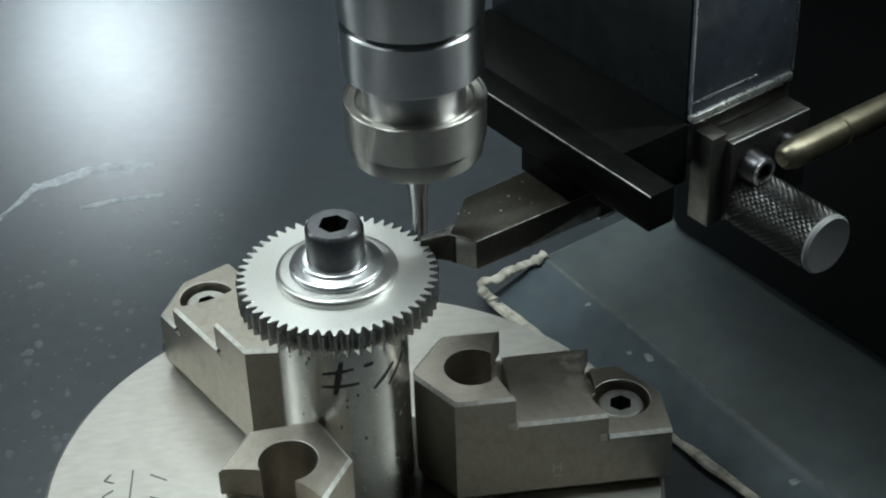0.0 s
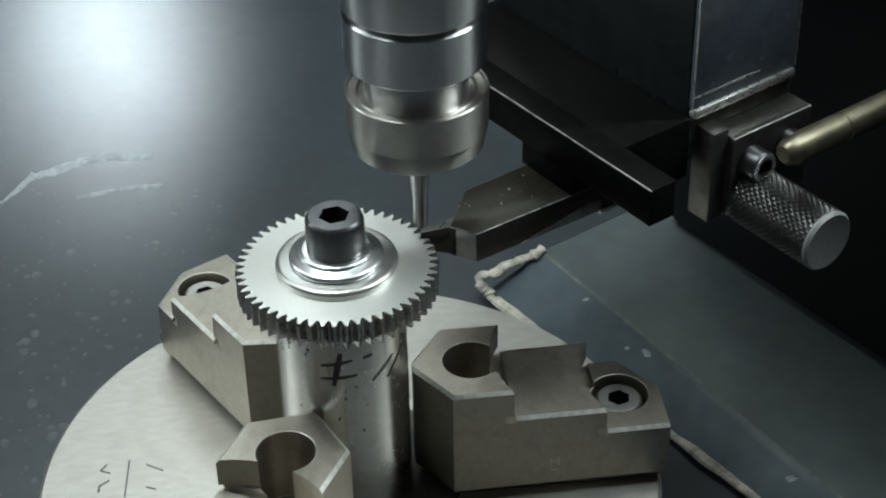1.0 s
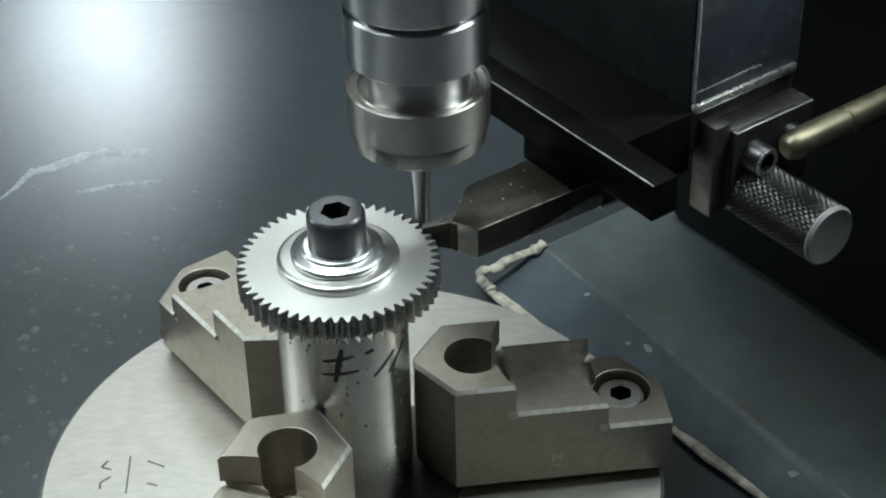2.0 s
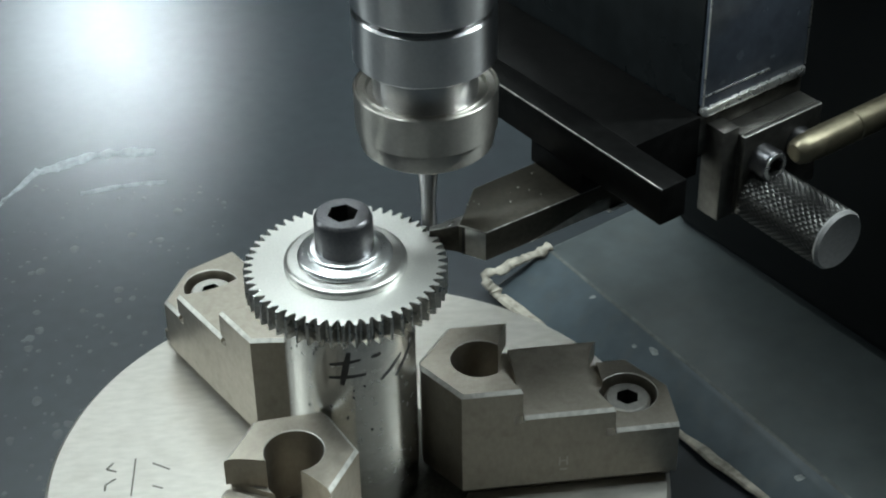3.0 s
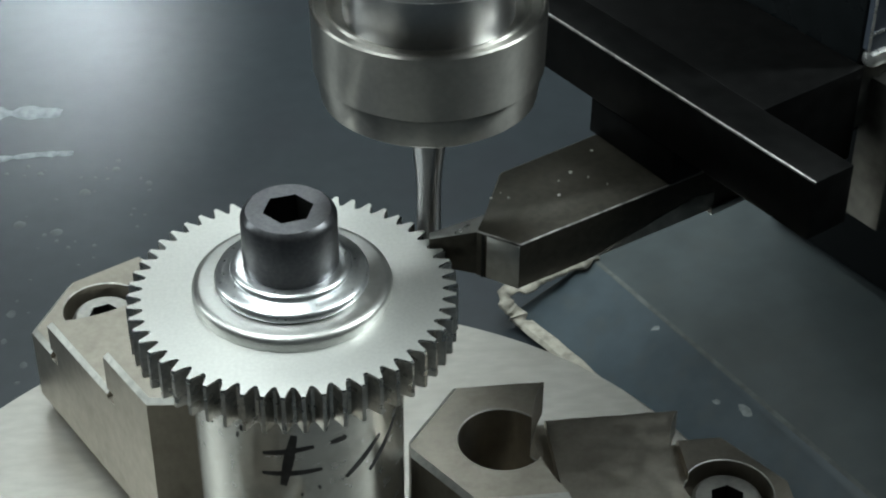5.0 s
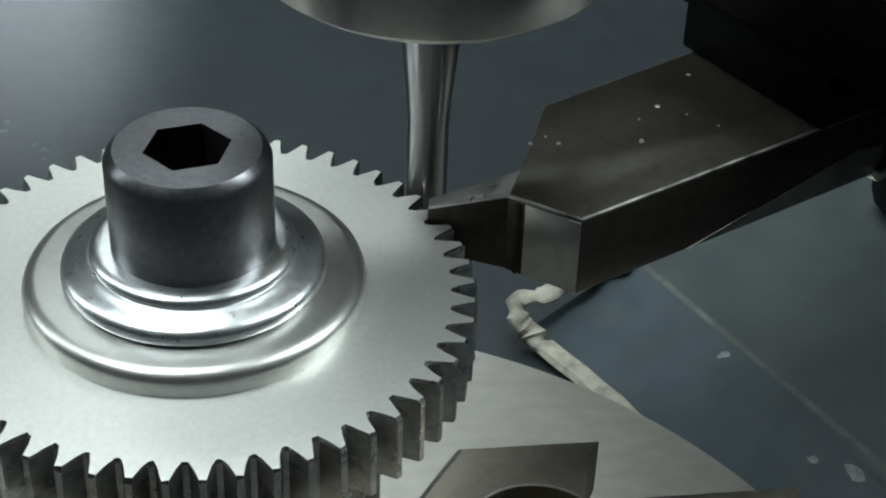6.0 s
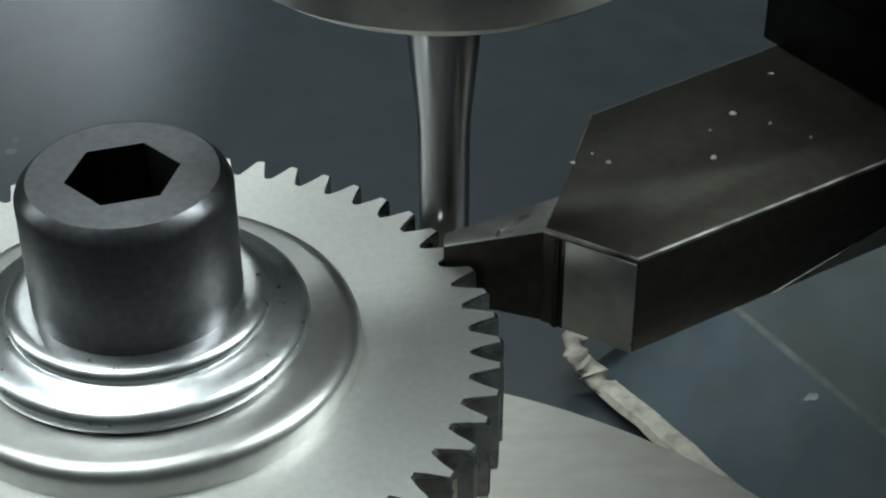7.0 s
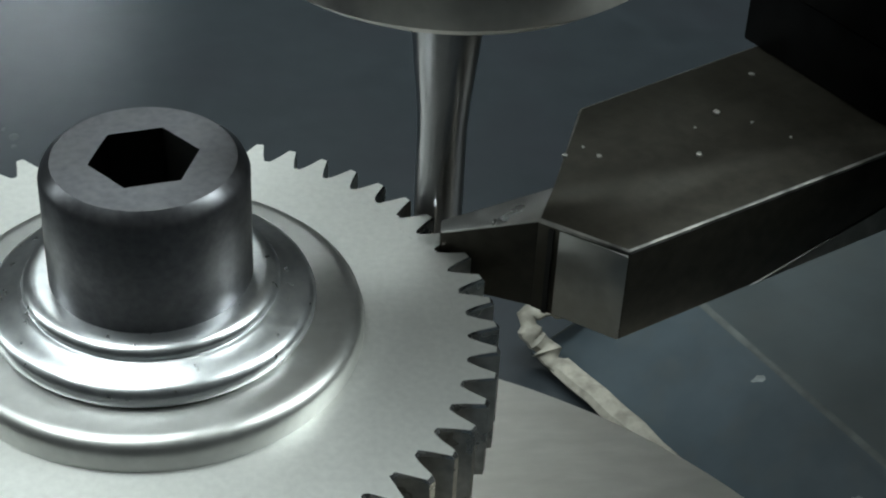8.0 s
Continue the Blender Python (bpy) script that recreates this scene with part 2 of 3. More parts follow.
# raised sheet-metal step along the tray, with a sloping side
def step_mesh():
    bm = bmesh.new()
    low = [(112, -260, ZF), (108.8, 78, ZF), (420, 78, ZF), (420, -260, ZF)]
    top = [(113, -260, ZS), (133.7, 73, ZS), (420, 73, ZS), (420, -260, ZS)]
    a = [bm.verts.new(p) for p in low]
    b = [bm.verts.new(p) for p in top]
    bm.faces.new(a[::-1]), bm.faces.new(b)
    for i in range(4):
        bm.faces.new((a[i], a[(i + 1) % 4], b[(i + 1) % 4], b[i]))
    bmesh.ops.bevel(bm, geom=list(bm.edges), offset=0.7, segments=2, profile=0.5, affect="EDGES")
    return bm


# The paler step edge holds chipped paint and a painted highlight line.
step = in_head(tagged(bright_edges(part("tray_step", step_mesh(), PLATE, None), CHIPPED_GLINT), "blue-grey painted raised sheet step beside the tray", "step", kind="structure"))
step.data.materials.append(STRIP)
for face in step.data.polygons:
    if face.normal.x < -0.5 and 0.5 < face.normal.z < 0.9 and face.area > 1e-3:
        face.material_index = 2

rnd = random.Random(5)
line = [(113.6 - 0.009 * (6 * i + 40) + rnd.uniform(-0.12, 0.12), -250 + 5 * i, ZF + 2.2 + rnd.uniform(-0.5, 0.3)) for i in range(65)]
bead = in_head(tagged(part("sealant_bead", tube(line, 1.7, 8, 0.45, 2), BEAD, None), "dirty cream sealant bead along the step", "sealant"))
line = [(109.8 - 0.1 * i + 0.4 * math.sin(i * 0.7), 67.5 + 0.53 * i, ZF + 2.2 + 0.015 * i * i) for i in range(20)]
line += [(107.8 + i * 0.8, 78.3 - 0.17 * i + 0.5 * math.sin(i * 0.6), ZF + 7.6 + i * 0.15 + 0.5 * math.sin(i * 0.45)) for i in range(1, 34)]
bead2 = in_head(tagged(part("sealant_bead", tube(line, 2.0, 12, 0.38, 3), BEAD, None), "thick cream sealant bead round the step's end", "sealant"))


def fleck_mesh(r, seed):
    """A flat, ragged scale of pale paint."""
    rnd = random.Random(seed)
    return prism([(r * rnd.uniform(0.6, 1.2) * math.cos(t), 0.6 * r * rnd.uniform(0.6, 1.2) * math.sin(t)) for t in [math.pi * i / 5 for i in range(10)]], -0.4, 0.03)


bpy.context.view_layer.update()
for k, (x, y, r) in enumerate(((127.2, 7.8, 2.2), (124.7, 15.0, 1.2), (123.0, -65.3, 2.0), (129.5, 42.7, 1.3))):
    hit, place, normal, index = step.ray_cast(Vector((x * MM, y * MM, 0)), Vector((0, 0, -1)))
    fleck = tagged(part("paint_fleck", fleck_mesh(r, k), FLECK, None), "small pale paint fleck on the step's slope", "paint fleck", "flecks on the step")
    fleck.matrix_world = HEAD @ Matrix.Translation(place) @ normal.to_track_quat("Z", "Y").to_matrix().to_4x4() @ pose(0, 0, 0, 0, 0, 20 * k)

mbody = in_head(tagged(part("machine_base", box(182, 420, -420, 60, ZS, 110, 6), MBODY, None), "black painted machine column base", "machine base", kind="structure"))

# ---- chuck ----
chuck = empty("lathe_chuck", pose(0, 0, ZC * MM), "scratched ground-steel three-jaw chuck on the tray", "chuck")
part("chuck_body", lathe([(0, -30), (92, -30), (93, -29), (93, -1.2), (91.8, 0), (0, 0)], 160), CHUCK, chuck)


for x0, y0, x1, y1, w in ((-66.8, 12.8, -67.2, -3.4, 0.5), (-73.5, 11.4, -75.3, 8.6, 0.7), (-75.0, 8.6, -72.2, 7.4, 0.7), (-72.2, 4.4, -75.1, 2.0, 0.7),
                          (-75.1, 2.0, -75.1, -0.7, 0.7), (-61.6, 10.3, -56.3, 7.0, 0.6), (-61.1, 0.4, -58.0, -1.0, 0.6)):
    d = Vector((y0 - y1, x1 - x0)).normalized() * w / 2
    part("engraved_mark", prism([(x0 - d.x, y0 - d.y), (x1 - d.x, y1 - d.y), (x1 + d.x, y1 + d.y), (x0 + d.x, y0 + d.y)], -0.5, 0.03), ENGRAVE_SHADE, chuck)
# Flat dark bars draw the jaw slots; their shade is in the colour.
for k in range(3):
    slot = part("jaw_slot", box(19, 92.6, -9, 9, -0.5, 0.04), ENGRAVE_SHADE, chuck)
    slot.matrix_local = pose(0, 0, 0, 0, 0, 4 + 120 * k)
# A flat dark disc paints the shade between arbor and jaws.
part("centre_shade", lathe([(0, -0.5), (34, -0.5), (34, 0.05), (0, 0.05)], 64), ENGRAVE_SHADE, chuck)


def jaw_outline(r_end, bow, half=16.0):
    """Nose, two flanks and a hollow outer end; the last step ends in a chamfered corner."""
    pts = [(19.6, -2.0), (29.5, -half), (r_end, -half)]
    if bow:
        n = 14
        for i in range(1, n):
            y = -half + 2 * half * i / n
            pts.append((r_end - bow * (1 - (y / half) ** 2), y))
        pts.append((r_end, half))
    else:
        pts += [(r_end, 3.0), (r_end - 9.5, half)]
    return pts + [(29.5, half), (19.6, 2.0)]


def bore(r, z0, z1, cx):
    return lathe([(0, z0), (r, z0), (r, z1), (0, z1)], 48, cx, 0)


def build_jaw():
    jaw = empty("chuck_jaw", pose(0, 0, 0), "stepped hardened-steel chuck jaw, oil-stained, gripping the arbor", "chuck jaw", "jaws of the chuck")
    base = ZC + 4.0
    body = part("jaw_body", prism(jaw_outline(93, 0), base, -38), JAW, jaw)
    outer = [(120, -30), (120, 30)]
    arc = [(74 - 4.5 * (1 - (y / 16) ** 2), y) for y in [32 - 2.0 * k for k in range(33)]]
    arc2 = [(47 - 4.5 * (1 - (y / 16) ** 2), y) for y in [32 - 2.0 * k for k in range(33)]]
    carve(body, [prism(outer[:1] + outer[1:] + arc, -56, -20), prism(outer[:1] + outer[1:] + arc2, -48, -20),
                 box(44.5, 47.5, -30, 30, -50.0, -47.0), box(71.5, 74.5, -30, 30, -58.0, -55.0),
                 bore(8.2, -62, -30, 36.7), bore(8.7, -66, -40, 81)])
    body.data.materials.append(WORN)
    bm = bmesh.new()
    bm.from_mesh(body.data)
    bmesh.ops.dissolve_limit(bm, angle_limit=radians(0.5), verts=bm.verts, edges=bm.edges)
    flank_edges = []
    for e in bm.edges:
        if len(e.link_faces) == 2:
            flat, side = sorted((f.normal for f in e.link_faces), key=lambda v: -v.z)
            if flat.z > 0.95 and abs(side.z) < 0.2 and abs(side.y) > 0.5 and e.calc_length() > 5 * MM and abs(e.verts[0].co.y + e.verts[1].co.y) > 16 * MM:
                flank_edges.append(e)
    bmesh.ops.bevel(bm, geom=flank_edges, offset=1.0 * MM, segments=1, profile=0.5, affect="EDGES", clamp_overlap=True, material=1)
    rims = [e for e in bm.edges if any(all(abs(math.hypot(v.co.x - cx * MM, v.co.y) - r * MM) < 0.05 * MM for v in e.verts) for cx, r in ((36.7, 8.2), (81, 8.7)))
            and len(e.link_faces) == 2 and max(f.normal.z for f in e.link_faces) > 0.95 and min(abs(f.normal.z) for f in e.link_faces) < 0.2]
    bmesh.ops.bevel(bm, geom=rims, offset=0.55 * MM, segments=2, profile=0.5, affect="EDGES", clamp_overlap=True, material=1)
    bm.to_mesh(body.data)
    bm.free()
    md = body.modifiers.new("bright_edges", "BEVEL")
    md.width, md.segments, md.limit_method, md.angle_limit = 0.3 * MM, 2, "ANGLE", radians(40)
    md.material = 1
    for x, z, w, h in ((58, -66, 0.5, 3.2), (60.2, -66, 0.5, 3.2), (59.1, -65.9, 1.8, 0.5), (59.2, -69.2, 2.2, 0.6)):
        part("stamped_mark", box(x - w / 2, x + w / 2, -16.04, -15.6, z - h / 2, z + h / 2), CHUCK, jaw)
    part("master_jaw", box(30, 92.2, -13, 13, ZC, base - 0.05, 0.4), JAW, jaw)
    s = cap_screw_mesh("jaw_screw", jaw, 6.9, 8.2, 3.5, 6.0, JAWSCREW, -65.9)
    s.location = (81 * MM, 0, 0)
    return jaw


JAW_TURN = 2.5
jaw = build_jaw()
jaw.matrix_world = pose(0, 0, 0, 0, 0, JAW_TURN)
for k in (1, 2):
    copy_thing(jaw, pose(0, 0, 0, 0, 0, JAW_TURN + 120 * k))

# ---- arbor, gear, clamp ----
arbor = empty("work_arbor", pose(0, 0, 0), "ground steel arbor with black marker strokes, held in the chuck", "arbor")
part("shaft", lathe([(0, ZC), (18.5, ZC), (18.5, -9), (17.5, -7.6), (0, -7.6)], 128), ARBOR, arbor)


def stroke(a0, z0, a1, z1, width):
    """A short marker stroke that follows the round shaft; angles in degrees."""
    bm = bmesh.new()
    n = 8
    d = Vector(((a1 - a0) * 18.5 * math.pi / 180, z1 - z0)).normalized()
    rows = []
    for k in range(n + 1):
        f = k / n
        w = width * (0.6 + 0.4 * math.sin(math.pi * f))
        row = []
        for side in (-0.5, 0.5):
            for r in (18.48, 18.54):
                a = radians(a0 + (a1 - a0) * f - d.y * side * w * 180 / (18.5 * math.pi))
                row.append(bm.verts.new((r * math.cos(a), r * math.sin(a), z0 + (z1 - z0) * f + d.x * side * w)))
        rows.append(row)
    for p, q in zip(rows, rows[1:]):
        for i, j in ((0, 1), (1, 3), (3, 2), (2, 0)):
            bm.faces.new((p[i], p[j], q[j], q[i]))
    bm.faces.new([rows[0][i] for i in (0, 1, 3, 2)]), bm.faces.new([rows[-1][i] for i in (0, 1, 3, 2)])
    return bm


for a0, z0, a1, z1, w in ((-92, -16.6, -99, -28, 1.6), (-109, -21, -82, -19.4, 1.0), (-110, -25.6, -78, -24.7, 1.0),
                          (-65, -28.1, -42, -22.5, 1.1), (-50, -29.2, -26, -22.0, 1.1), (-73, -19.2, -64, -19.0, 1.0)):
    part("ink_mark", stroke(a0, z0, a1, z1, w * 1.15), INK, arbor)
rnd = random.Random(8)
for k in range(16):
    a, z = rnd.uniform(-150, -30), rnd.uniform(-62, -16)
    part("ink_speck", stroke(a, z, a + rnd.uniform(-1, 1.5), z - rnd.uniform(0.5, 1.6), rnd.uniform(0.4, 0.9)), INK, arbor)


def gear_mesh(n=54, r_tip=28.0, r_root=25.6, z0=-7.5, z1=0.0, burr=0.3):
    """The toothed ring; its upper edge is broken by a narrow bright burr that wavers from tooth to tooth."""
    bm = bmesh.new()
    rnd = random.Random(54)
    lo, mid, hi = [], [], []
    p = 2 * math.pi / n
    for i in range(n):
        c = p * i
        for frac, r in ((-0.5, r_root), (-0.4, r_root + 0.05), (-0.25, r_root + 1.0), (-0.1, r_tip), (0.1, r_tip), (0.25, r_root + 1.0), (0.4, r_root + 0.05)):
            a, b = c + frac * p, burr * rnd.uniform(0.5, 1.5)
            u, w = math.cos(a), math.sin(a)
            lo.append(bm.verts.new((r * u, r * w, z0)))
            mid.append(bm.verts.new((r * u, r * w, z1 - b)))
            hi.append(bm.verts.new(((r - 0.8 * b) * u, (r - 0.8 * b) * w, z1)))
    m = len(lo)
    inner = [[bm.verts.new((24.4 * math.cos(2 * math.pi * i / m), 24.4 * math.sin(2 * math.pi * i / m), z)) for i in range(m)] for z in (z1, z0)]
    off = 3
    for i in range(m):
        j = (i + 1) % m
        bm.faces.new((lo[i], lo[j], mid[j], mid[i])), bm.faces.new((mid[i], mid[j], hi[j], hi[i]))
        for ring, core in ((hi, inner[0]), (lo, inner[1])):
            bm.faces.new((ring[(i + off) % m], ring[(i + 1 + off) % m], core[j], core[i]))
    return bm


gear = empty("spur_gear", pose(0, 0, 0), "bright turned-steel spur gear clamped on the arbor", "gear")
rim = part("toothed_rim", gear_mesh(), TEETH, gear, smooth=25)
rim.data.materials.append(GEAR)
rim.data.materials.append(BURR)
for face in rim.data.polygons:
    face.material_index = 1 if face.normal.z > 0.97 else 2 if face.normal.z > 0.2 else 0
part("gear_web", lathe([(0, -7.5), (24.4, -7.5), (24.4, 0), (0, 0)], 128), GEAR, gear)
part("gear_hub", lathe([(16.9, 0), (16.9, 1.3), (16.7, 1.9), (16.2, 2.35), (15.4, 2.5), (0, 2.5)], 128), HUB, gear)

washer = empty("clamp_washer", pose(0, 0, 0), "shiny stepped zinc clamp washer under the screw", "washer")
part("lower_ring", lathe([(12.6, 2.5), (12.95, 2.85), (13.0, 3.4), (12.8, 3.9), (12.3, 4.25), (11.4, 4.4), (10.6, 4.75), (10.3, 4.9), (0, 4.9)], 128), CLAMP, washer, smooth=60)
part("upper_ring", lathe([(10.1, 4.8), (10.15, 5.25), (9.9, 5.65), (9.4, 5.85), (8.8, 5.9), (0, 5.9)], 128), CLAMP, washer, smooth=60)

screw = empty("cap_screw", pose(0, 0, 0), "black oxide socket head cap screw on the gear", "screw")
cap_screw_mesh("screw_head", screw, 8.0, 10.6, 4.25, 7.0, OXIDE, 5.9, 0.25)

# ---- spindle with collet nut and pin ----
SX, SY = 24.2, 18.8
spindle = empty("tool_spindle", pose(SX * MM, SY * MM, 0), "ground steel tool spindle above the gear", "spindle")
part("spindle_nose", lathe([(14.2, 42), (14.2, 53), (18.6, 53.2), (19.2, 53.8), (19.2, 67.6), (18.7, 68.2), (16.8, 68.4), (16.8, 69.4), (18.9, 69.6), (19.4, 70.2), (20.5, 84), (20.5, 130), (0, 130)], 128), SPIN, spindle)
part("collet_nut", lathe([(0, 27), (14, 25.8), (16.6, 25.9), (18.3, 27.2), (18.9, 31.9), (18.8, 32.2), (19.4, 32.6), (19.6, 43.9), (19.3, 44.2), (18.9, 44.2), (18.5, 43.5), (17.0, 43.4), (16.7, 43.8), (16.3, 43.8), (15.8, 42.6), (14.2, 42.2), (0, 42.2)], 128), NUT, spindle)
part("guide_pin", lathe([(0, -4), (2.2, -4), (2.2, 7.5), (2.35, 10), (2.8, 14.5), (3.2, 19), (3.4, 27.5), (0, 27.5)], 48), PIN, spindle)

# ---- finger and its holder ----
finger = in_head(empty("tooth_finger", pose(0, 0, 0), "oily dark steel indexing finger reaching to the gear teeth", "finger"))
bright_edges(part("finger_body", prism([(34.5, -17.9), (92, -20.2), (92, 1.2), (45.1, 1.6), (35.3, -7.0), (30.9, -10.1)], -4.5, 5.0, 0.3), FINGER, finger), WORNGLINT)
part("finger_end", prism([(34.35, -18.05), (34.75, -17.4), (32.2, -11.9), (31.8, -12.1)], -4.3, 4.6, 0.08), FINGEREND, finger, "bright steel end face")
# A solid black strip paints the shade of the end groove.
part("end_groove", prism([(31.45, -11.75), (31.9, -11.5), (31.7, -11.1), (31.25, -11.35)], -4.4, 4.5), RECESS_SHADE, finger, "black strip painted for the groove's shade")
part("finger_shank", box(77.5, 92.4, -20.6, -16.0, -5.2, -3.6, 0.4), FINGEREND, finger, "brighter steel along the finger's lower edge")
# The side's reflection is painted on as a thin, brighter patch.
patch = part("reflection_patch", prism([(15, -4.35), (44, -4.35), (44, -0.6), (39, 0.2), (30, -1.6)], -0.3, 0.12, 0.08), FINGERREFLECT, finger, "thin patch painted as a reflection on the side")
patch.matrix_local = pose(34.5 * MM, -17.9 * MM, 0, 0, 0, -2.29) @ pose(0, 0, 0, 90)


def tip_mesh():
    """The thin neck that falls away to a point between the teeth."""
    bm = bmesh.new()
    plan = [(31.0, -10.3, 4.9), (35.4, -7.1, 4.9), (26.9, -2.2, 1.6), (25.9, -3.4, 1.4)]
    hi = [bm.verts.new(p) for p in plan]
    lo = [bm.verts.new((x, y, -4.3)) for x, y, z in plan]
    bm.faces.new(hi), bm.faces.new(lo[::-1])
    for i in range(4):
        bm.faces.new((lo[i], lo[(i + 1) % 4], hi[(i + 1) % 4], hi[i]))
    bmesh.ops.bevel(bm, geom=list(bm.edges), offset=0.15, segments=2, profile=0.5, affect="EDGES")
    return bm


tip = part("finger_tip", tip_mesh(), FINGER, finger, "dark tip with a brighter top")
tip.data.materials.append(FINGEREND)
# Faces that point up take the brighter steel, the rest stay dark.
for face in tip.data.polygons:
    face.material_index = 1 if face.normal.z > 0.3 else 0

rnd = random.Random(21)
for k in range(9):
    a, b, r = rnd.uniform(37, 64), rnd.uniform(-16, -1), rnd.uniform(0.18, 0.42)
    chip = tagged(part("metal_chip", prism([(r * math.cos(t) * rnd.uniform(0.5, 1.3), r * math.sin(t) * rnd.uniform(0.4, 1.0)) for t in (0, 1.3, 2.4, 3.6, 5.0)], 0, 0.5 * r, 0.04), WORN, None),
                  "tiny bright metal chip lying on the finger", "chip", "chips on the finger")
    chip.matrix_world = HEAD @ pose(a * MM, b * MM, 5.0 * MM, 0, 0, rnd.uniform(0, 360))

holder = in_head(empty("finger_holder", pose(0, 0, 0), "black oxide steel holder bar carrying the finger", "holder"))
# The bright line on the bar's left edge is a painted highlight.
bright_edges(part("bar", box(67, 76, -52, 45, 12.3, 23.8, 0.35), BLACK, holder), WORNGLINT, (-1, 0.3, 0))
part("clamp_block", box(67.2, 95, -19.5, 3, 5.05, 12.2, 0.3), BLACK, holder)
part("slide_block", box(76.1, 100.9, -31, 60, 4, 23.6, 0.5), BLACK, holder)

column = in_head(empty("slide_column", pose(0, 0, 0), "black slide column with a blue-grey front", "column"))
bright_edges(part("column_body", box(101, 142, -29, 60, 23, 420, 0.4), SIDE, column), WORNGLINT)
part("column_front", box(101.5, 141.5, -31, -29.05, 26.0, 419, 0.4), COLUMN, column)
part("column_edge", box(101.2, 141.8, -32.2, -29.05, 22.9, 26.2, 1.3), FOOT, column, "bright steel lower edge")
part("column_edge", box(101.15, 101.45, -31.15, -30.7, 26.3, 419), FOOT, column)
part("column_edge", box(141.6, 141.9, -31.2, -30.75, 26.3, 419), FOOT, column)
part("column_guard", box(101.2, 141.8, -30.4, -29.05, 10, 22.5, 0.3), DARKPLATE, column)
# A thin bright strip just above the column's lower edge.
part("thin_bright_strip", box(101.4, 127, -31.2, -30.6, 29.6, 30.0), FOOT, column, "thin bright line above the lower edge")
part("lower_block", box(101, 142, -29, 60, 8.1, 22.9, 0.4), BLACK, column)
part("knob_plate", box(110, 141, -38, -30.5, -10, 17.5, 0.4), DARKPLATE, column)
part("plate_bracket", box(104, 109.9, -37.5, -29.1, -10, 20, 0.3), DARKPLATE, column)
bright_edges(part("plate_lip", box(110, 141, -40, -38.05, -9, 17.5, 0.35), DARKPLATE, column))
for k in range(2):
    s = cap_screw_mesh("plate_screw", column, 4.8, 6.0, 2.6, 3.0, OXIDE, 0)
    part("screw_rim", ring([(3.0, 5.9), (4.3, 5.9), (4.25, 6.12), (3.05, 6.12)]), FOOT, s, "bright rim")
    s.matrix_local = pose((117 + 15 * k) * MM, -40 * MM, 8 * MM, 90, 0, 0)


def knob_mesh(r=8.9, length=30.0, n=30):
    """A grip knurled in small diamond points."""
    bm = bmesh.new()
    rows = 26
    rings = []
    for j in range(rows + 1):
        ring = []
        for i in range(n * 2):
            rr = r + (0.45 if (i + j) % 2 and 0 < j < rows else 0.0)
            a = math.pi * i / n
            ring.append(bm.verts.new((rr * math.cos(a), rr * math.sin(a), length * j / rows)))
        rings.append(ring)
    for j in range(rows):
        a, b = rings[j], rings[j + 1]
        for i in range(n * 2):
            k = (i + 1) % (n * 2)
            if (i + j) % 2:
                bm.faces.new((a[i], a[k], b[i])), bm.faces.new((a[k], b[k], b[i]))
            else:
                bm.faces.new((a[i], a[k], b[k])), bm.faces.new((a[i], b[k], b[i]))
    bm.faces.new(rings[0]), bm.faces.new(rings[-1])
    return bm


knob = part("knob", knob_mesh(), KNURL, column, "knurled steel knob", smooth=None)
knob.matrix_local = pose(118 * MM, -40 * MM, -4 * MM, 90, 0, 0)
part("knob_face", lathe([(0, 29.9), (9.1, 29.9), (9.2, 30.6), (8.5, 31.5), (8.2, 31.4), (0, 31.2)], 64), KNOBFACE, knob, "bright turned knob face")

nozzle = in_head(empty("coolant_nozzle", pose(0, 0, 0), "dull brass coolant nozzle tube", "nozzle"))
tubeob = part("nozzle_tube", lathe([(0, 0), (2.4, 0.1), (3.5, 1.2), (4.1, 4), (4.4, 10), (4.4, 22), (4.0, 22.4), (4.0, 23.2), (4.4, 23.6), (4.4, 140), (0, 140)], 40), BRASS, nozzle)
tubeob.matrix_local = pose(109 * MM, -59 * MM, 22.3 * MM, 0, 90, 0)

# ---- dirt on the tray ----
def drops_mesh(n, seed):
    rnd = random.Random(seed)
    bm = bmesh.new()
    for k in range(n):
        x, y = rnd.uniform(-175, -45), rnd.uniform(-20, 215)
        r = min(1.8, 0.4 * rnd.paretovariate(1.9))
        st = rnd.uniform(0.8, 1.5)
        ring = [bm.verts.new((x + r * math.cos(a) * rnd.uniform(0.85, 1.15), y + st * r * math.sin(a) * rnd.uniform(0.85, 1.15), ZF)) for a in [2 * math.pi * i / 10 for i in range(10)]]
        mid = [bm.verts.new((x + (v.co.x - x) * 0.6, y + (v.co.y - y) * 0.6, ZF + 0.12 * r)) for v in ring]
        for i in range(10):
            bm.faces.new((ring[i], ring[(i + 1) % 10], mid[(i + 1) % 10], mid[i]))
        bm.faces.new(mid)
    return bm


tagged(part("oil_drops", drops_mesh(420, 4), DROP, None, smooth=80), "scattered oil and coolant drops on the tray", "oil drops", kind="stuff")


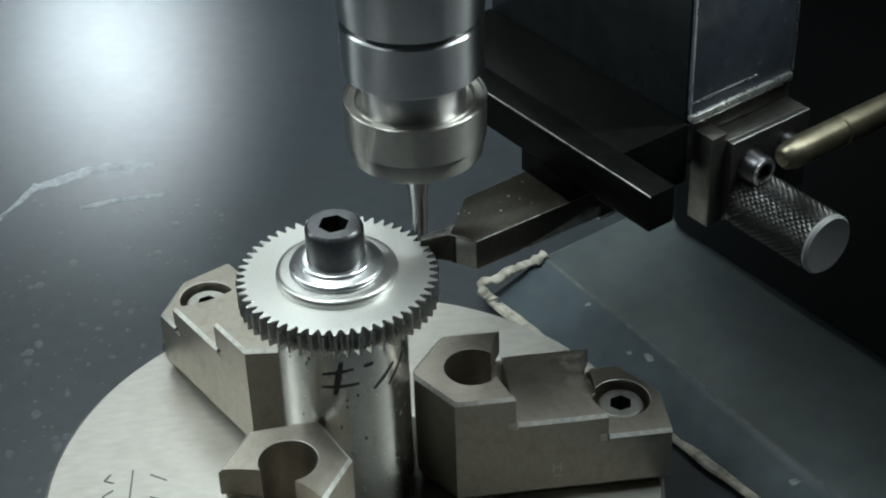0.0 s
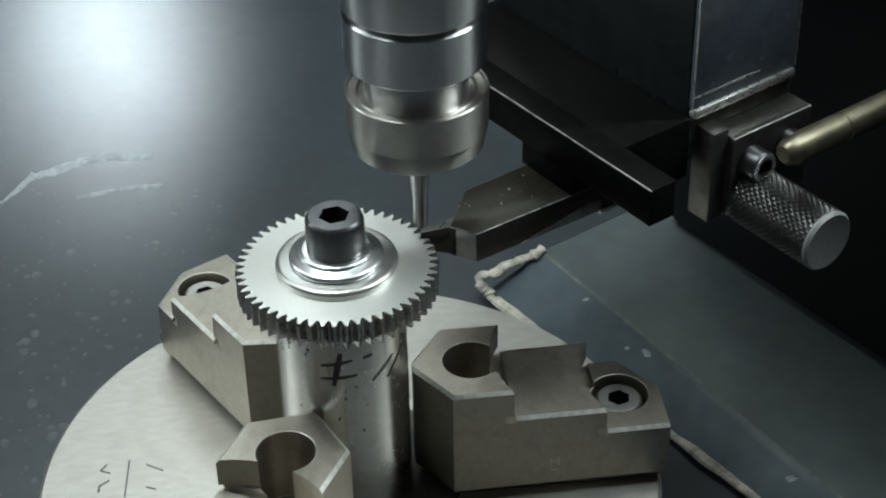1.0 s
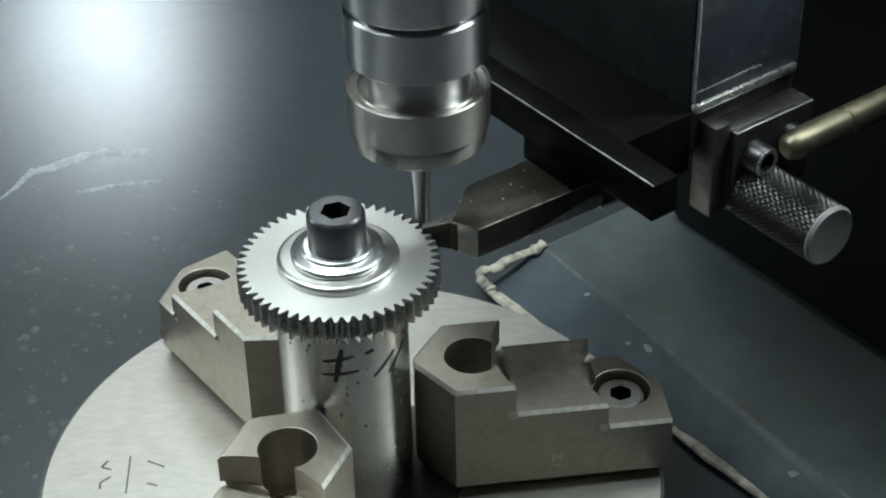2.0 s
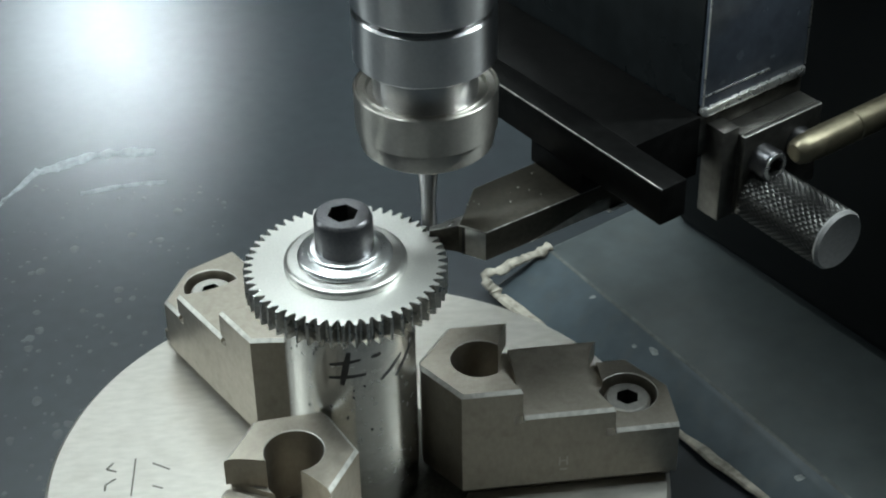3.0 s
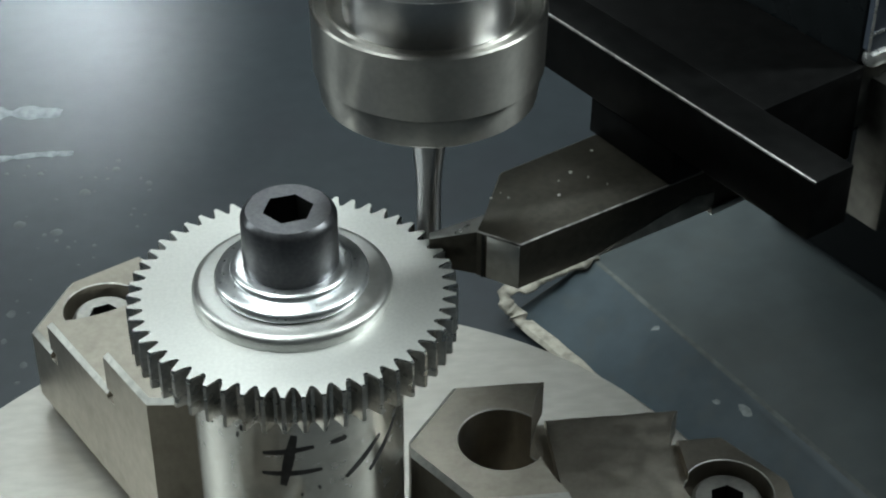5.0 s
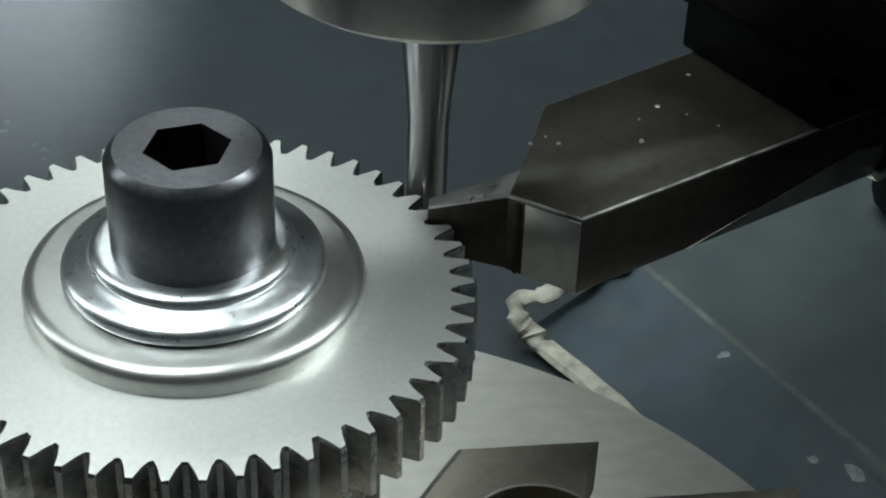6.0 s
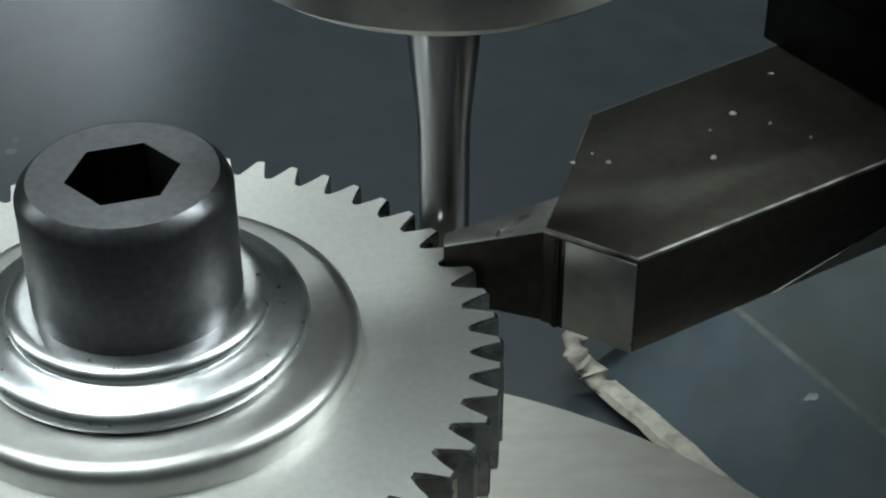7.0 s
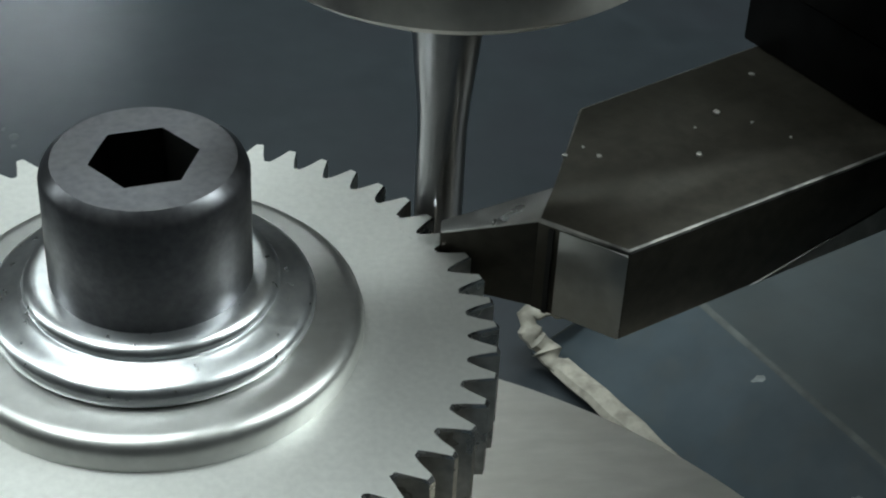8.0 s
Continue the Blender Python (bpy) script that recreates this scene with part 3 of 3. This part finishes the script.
def smear(points, width, seed):
    rnd = random.Random(seed)
    bm = bmesh.new()
    rows = []
    for k, (x, y) in enumerate(points):
        for f in range(6):
            nx, ny = points[min(k + 1, len(points) - 1)]
            px, py = x + (nx - x) * f / 6, y + (ny - y) * f / 6
            w = width * rnd.uniform(0.3, 1.1)
            rows.append([bm.verts.new((px + rnd.uniform(-0.4, 0.4), py - w / 2, ZF + 0.05)), bm.verts.new((px, py, ZF + 0.45)), bm.verts.new((px + rnd.uniform(-0.4, 0.4), py + w / 2, ZF + 0.05))])
            if k == len(points) - 1:
                break
    for p, q in zip(rows, rows[1:]):
        bm.faces.new((p[0], p[1], q[1], q[0])), bm.faces.new((p[1], p[2], q[2], q[1]))
    return bm


tagged(part("coolant_smear", smear([(-142, 190), (-135, 202), (-124, 222), (-113, 227), (-101, 233), (-89, 234), (-76, 233)], 8.0, 3), SMEAR, None), "pale dried coolant smear across the tray", "smear")
tagged(part("coolant_smear", smear([(-104, 205), (-92, 208), (-80, 210), (-70, 210)], 4.0, 6), SMEAR, None), "thin pale coolant smear across the tray", "smear")

# ---- workshop shell ----
def shell(name, x0, x1, y0, y1, z0, z1, mat, label):
    return tagged(part(name, box(x0, x1, y0, y1, z0, z1), mat, None), label, "wall" if "wall" in name else name, kind="structure")


shell("wall_north", -2500, 2500, 2500, 2600, -900, 2000, ROOM, "grey painted workshop wall")
shell("wall_south", -2500, 2500, -2600, -2500, -900, 2000, ROOM, "grey painted workshop wall")
shell("wall_west", -2600, -2500, -2500, 2500, -900, 2000, ROOM, "grey painted workshop wall")
shell("wall_east", 2500, 2600, -2500, 2500, -900, 2000, ROOM, "grey painted workshop wall")
shell("ceiling", -2600, 2600, -2600, 2600, 2000, 2100, ROOM, "grey painted workshop ceiling")
tagged(part("machine_bed", box(-690, 890, -890, 1090, -899, ZF - 6.1, 4), MBODY, None), "black painted machine bed under the tray", "machine bed", kind="structure")
shell("ground", -2600, 2600, -2600, 2600, -1000, -900, CONC, "stained concrete workshop floor")
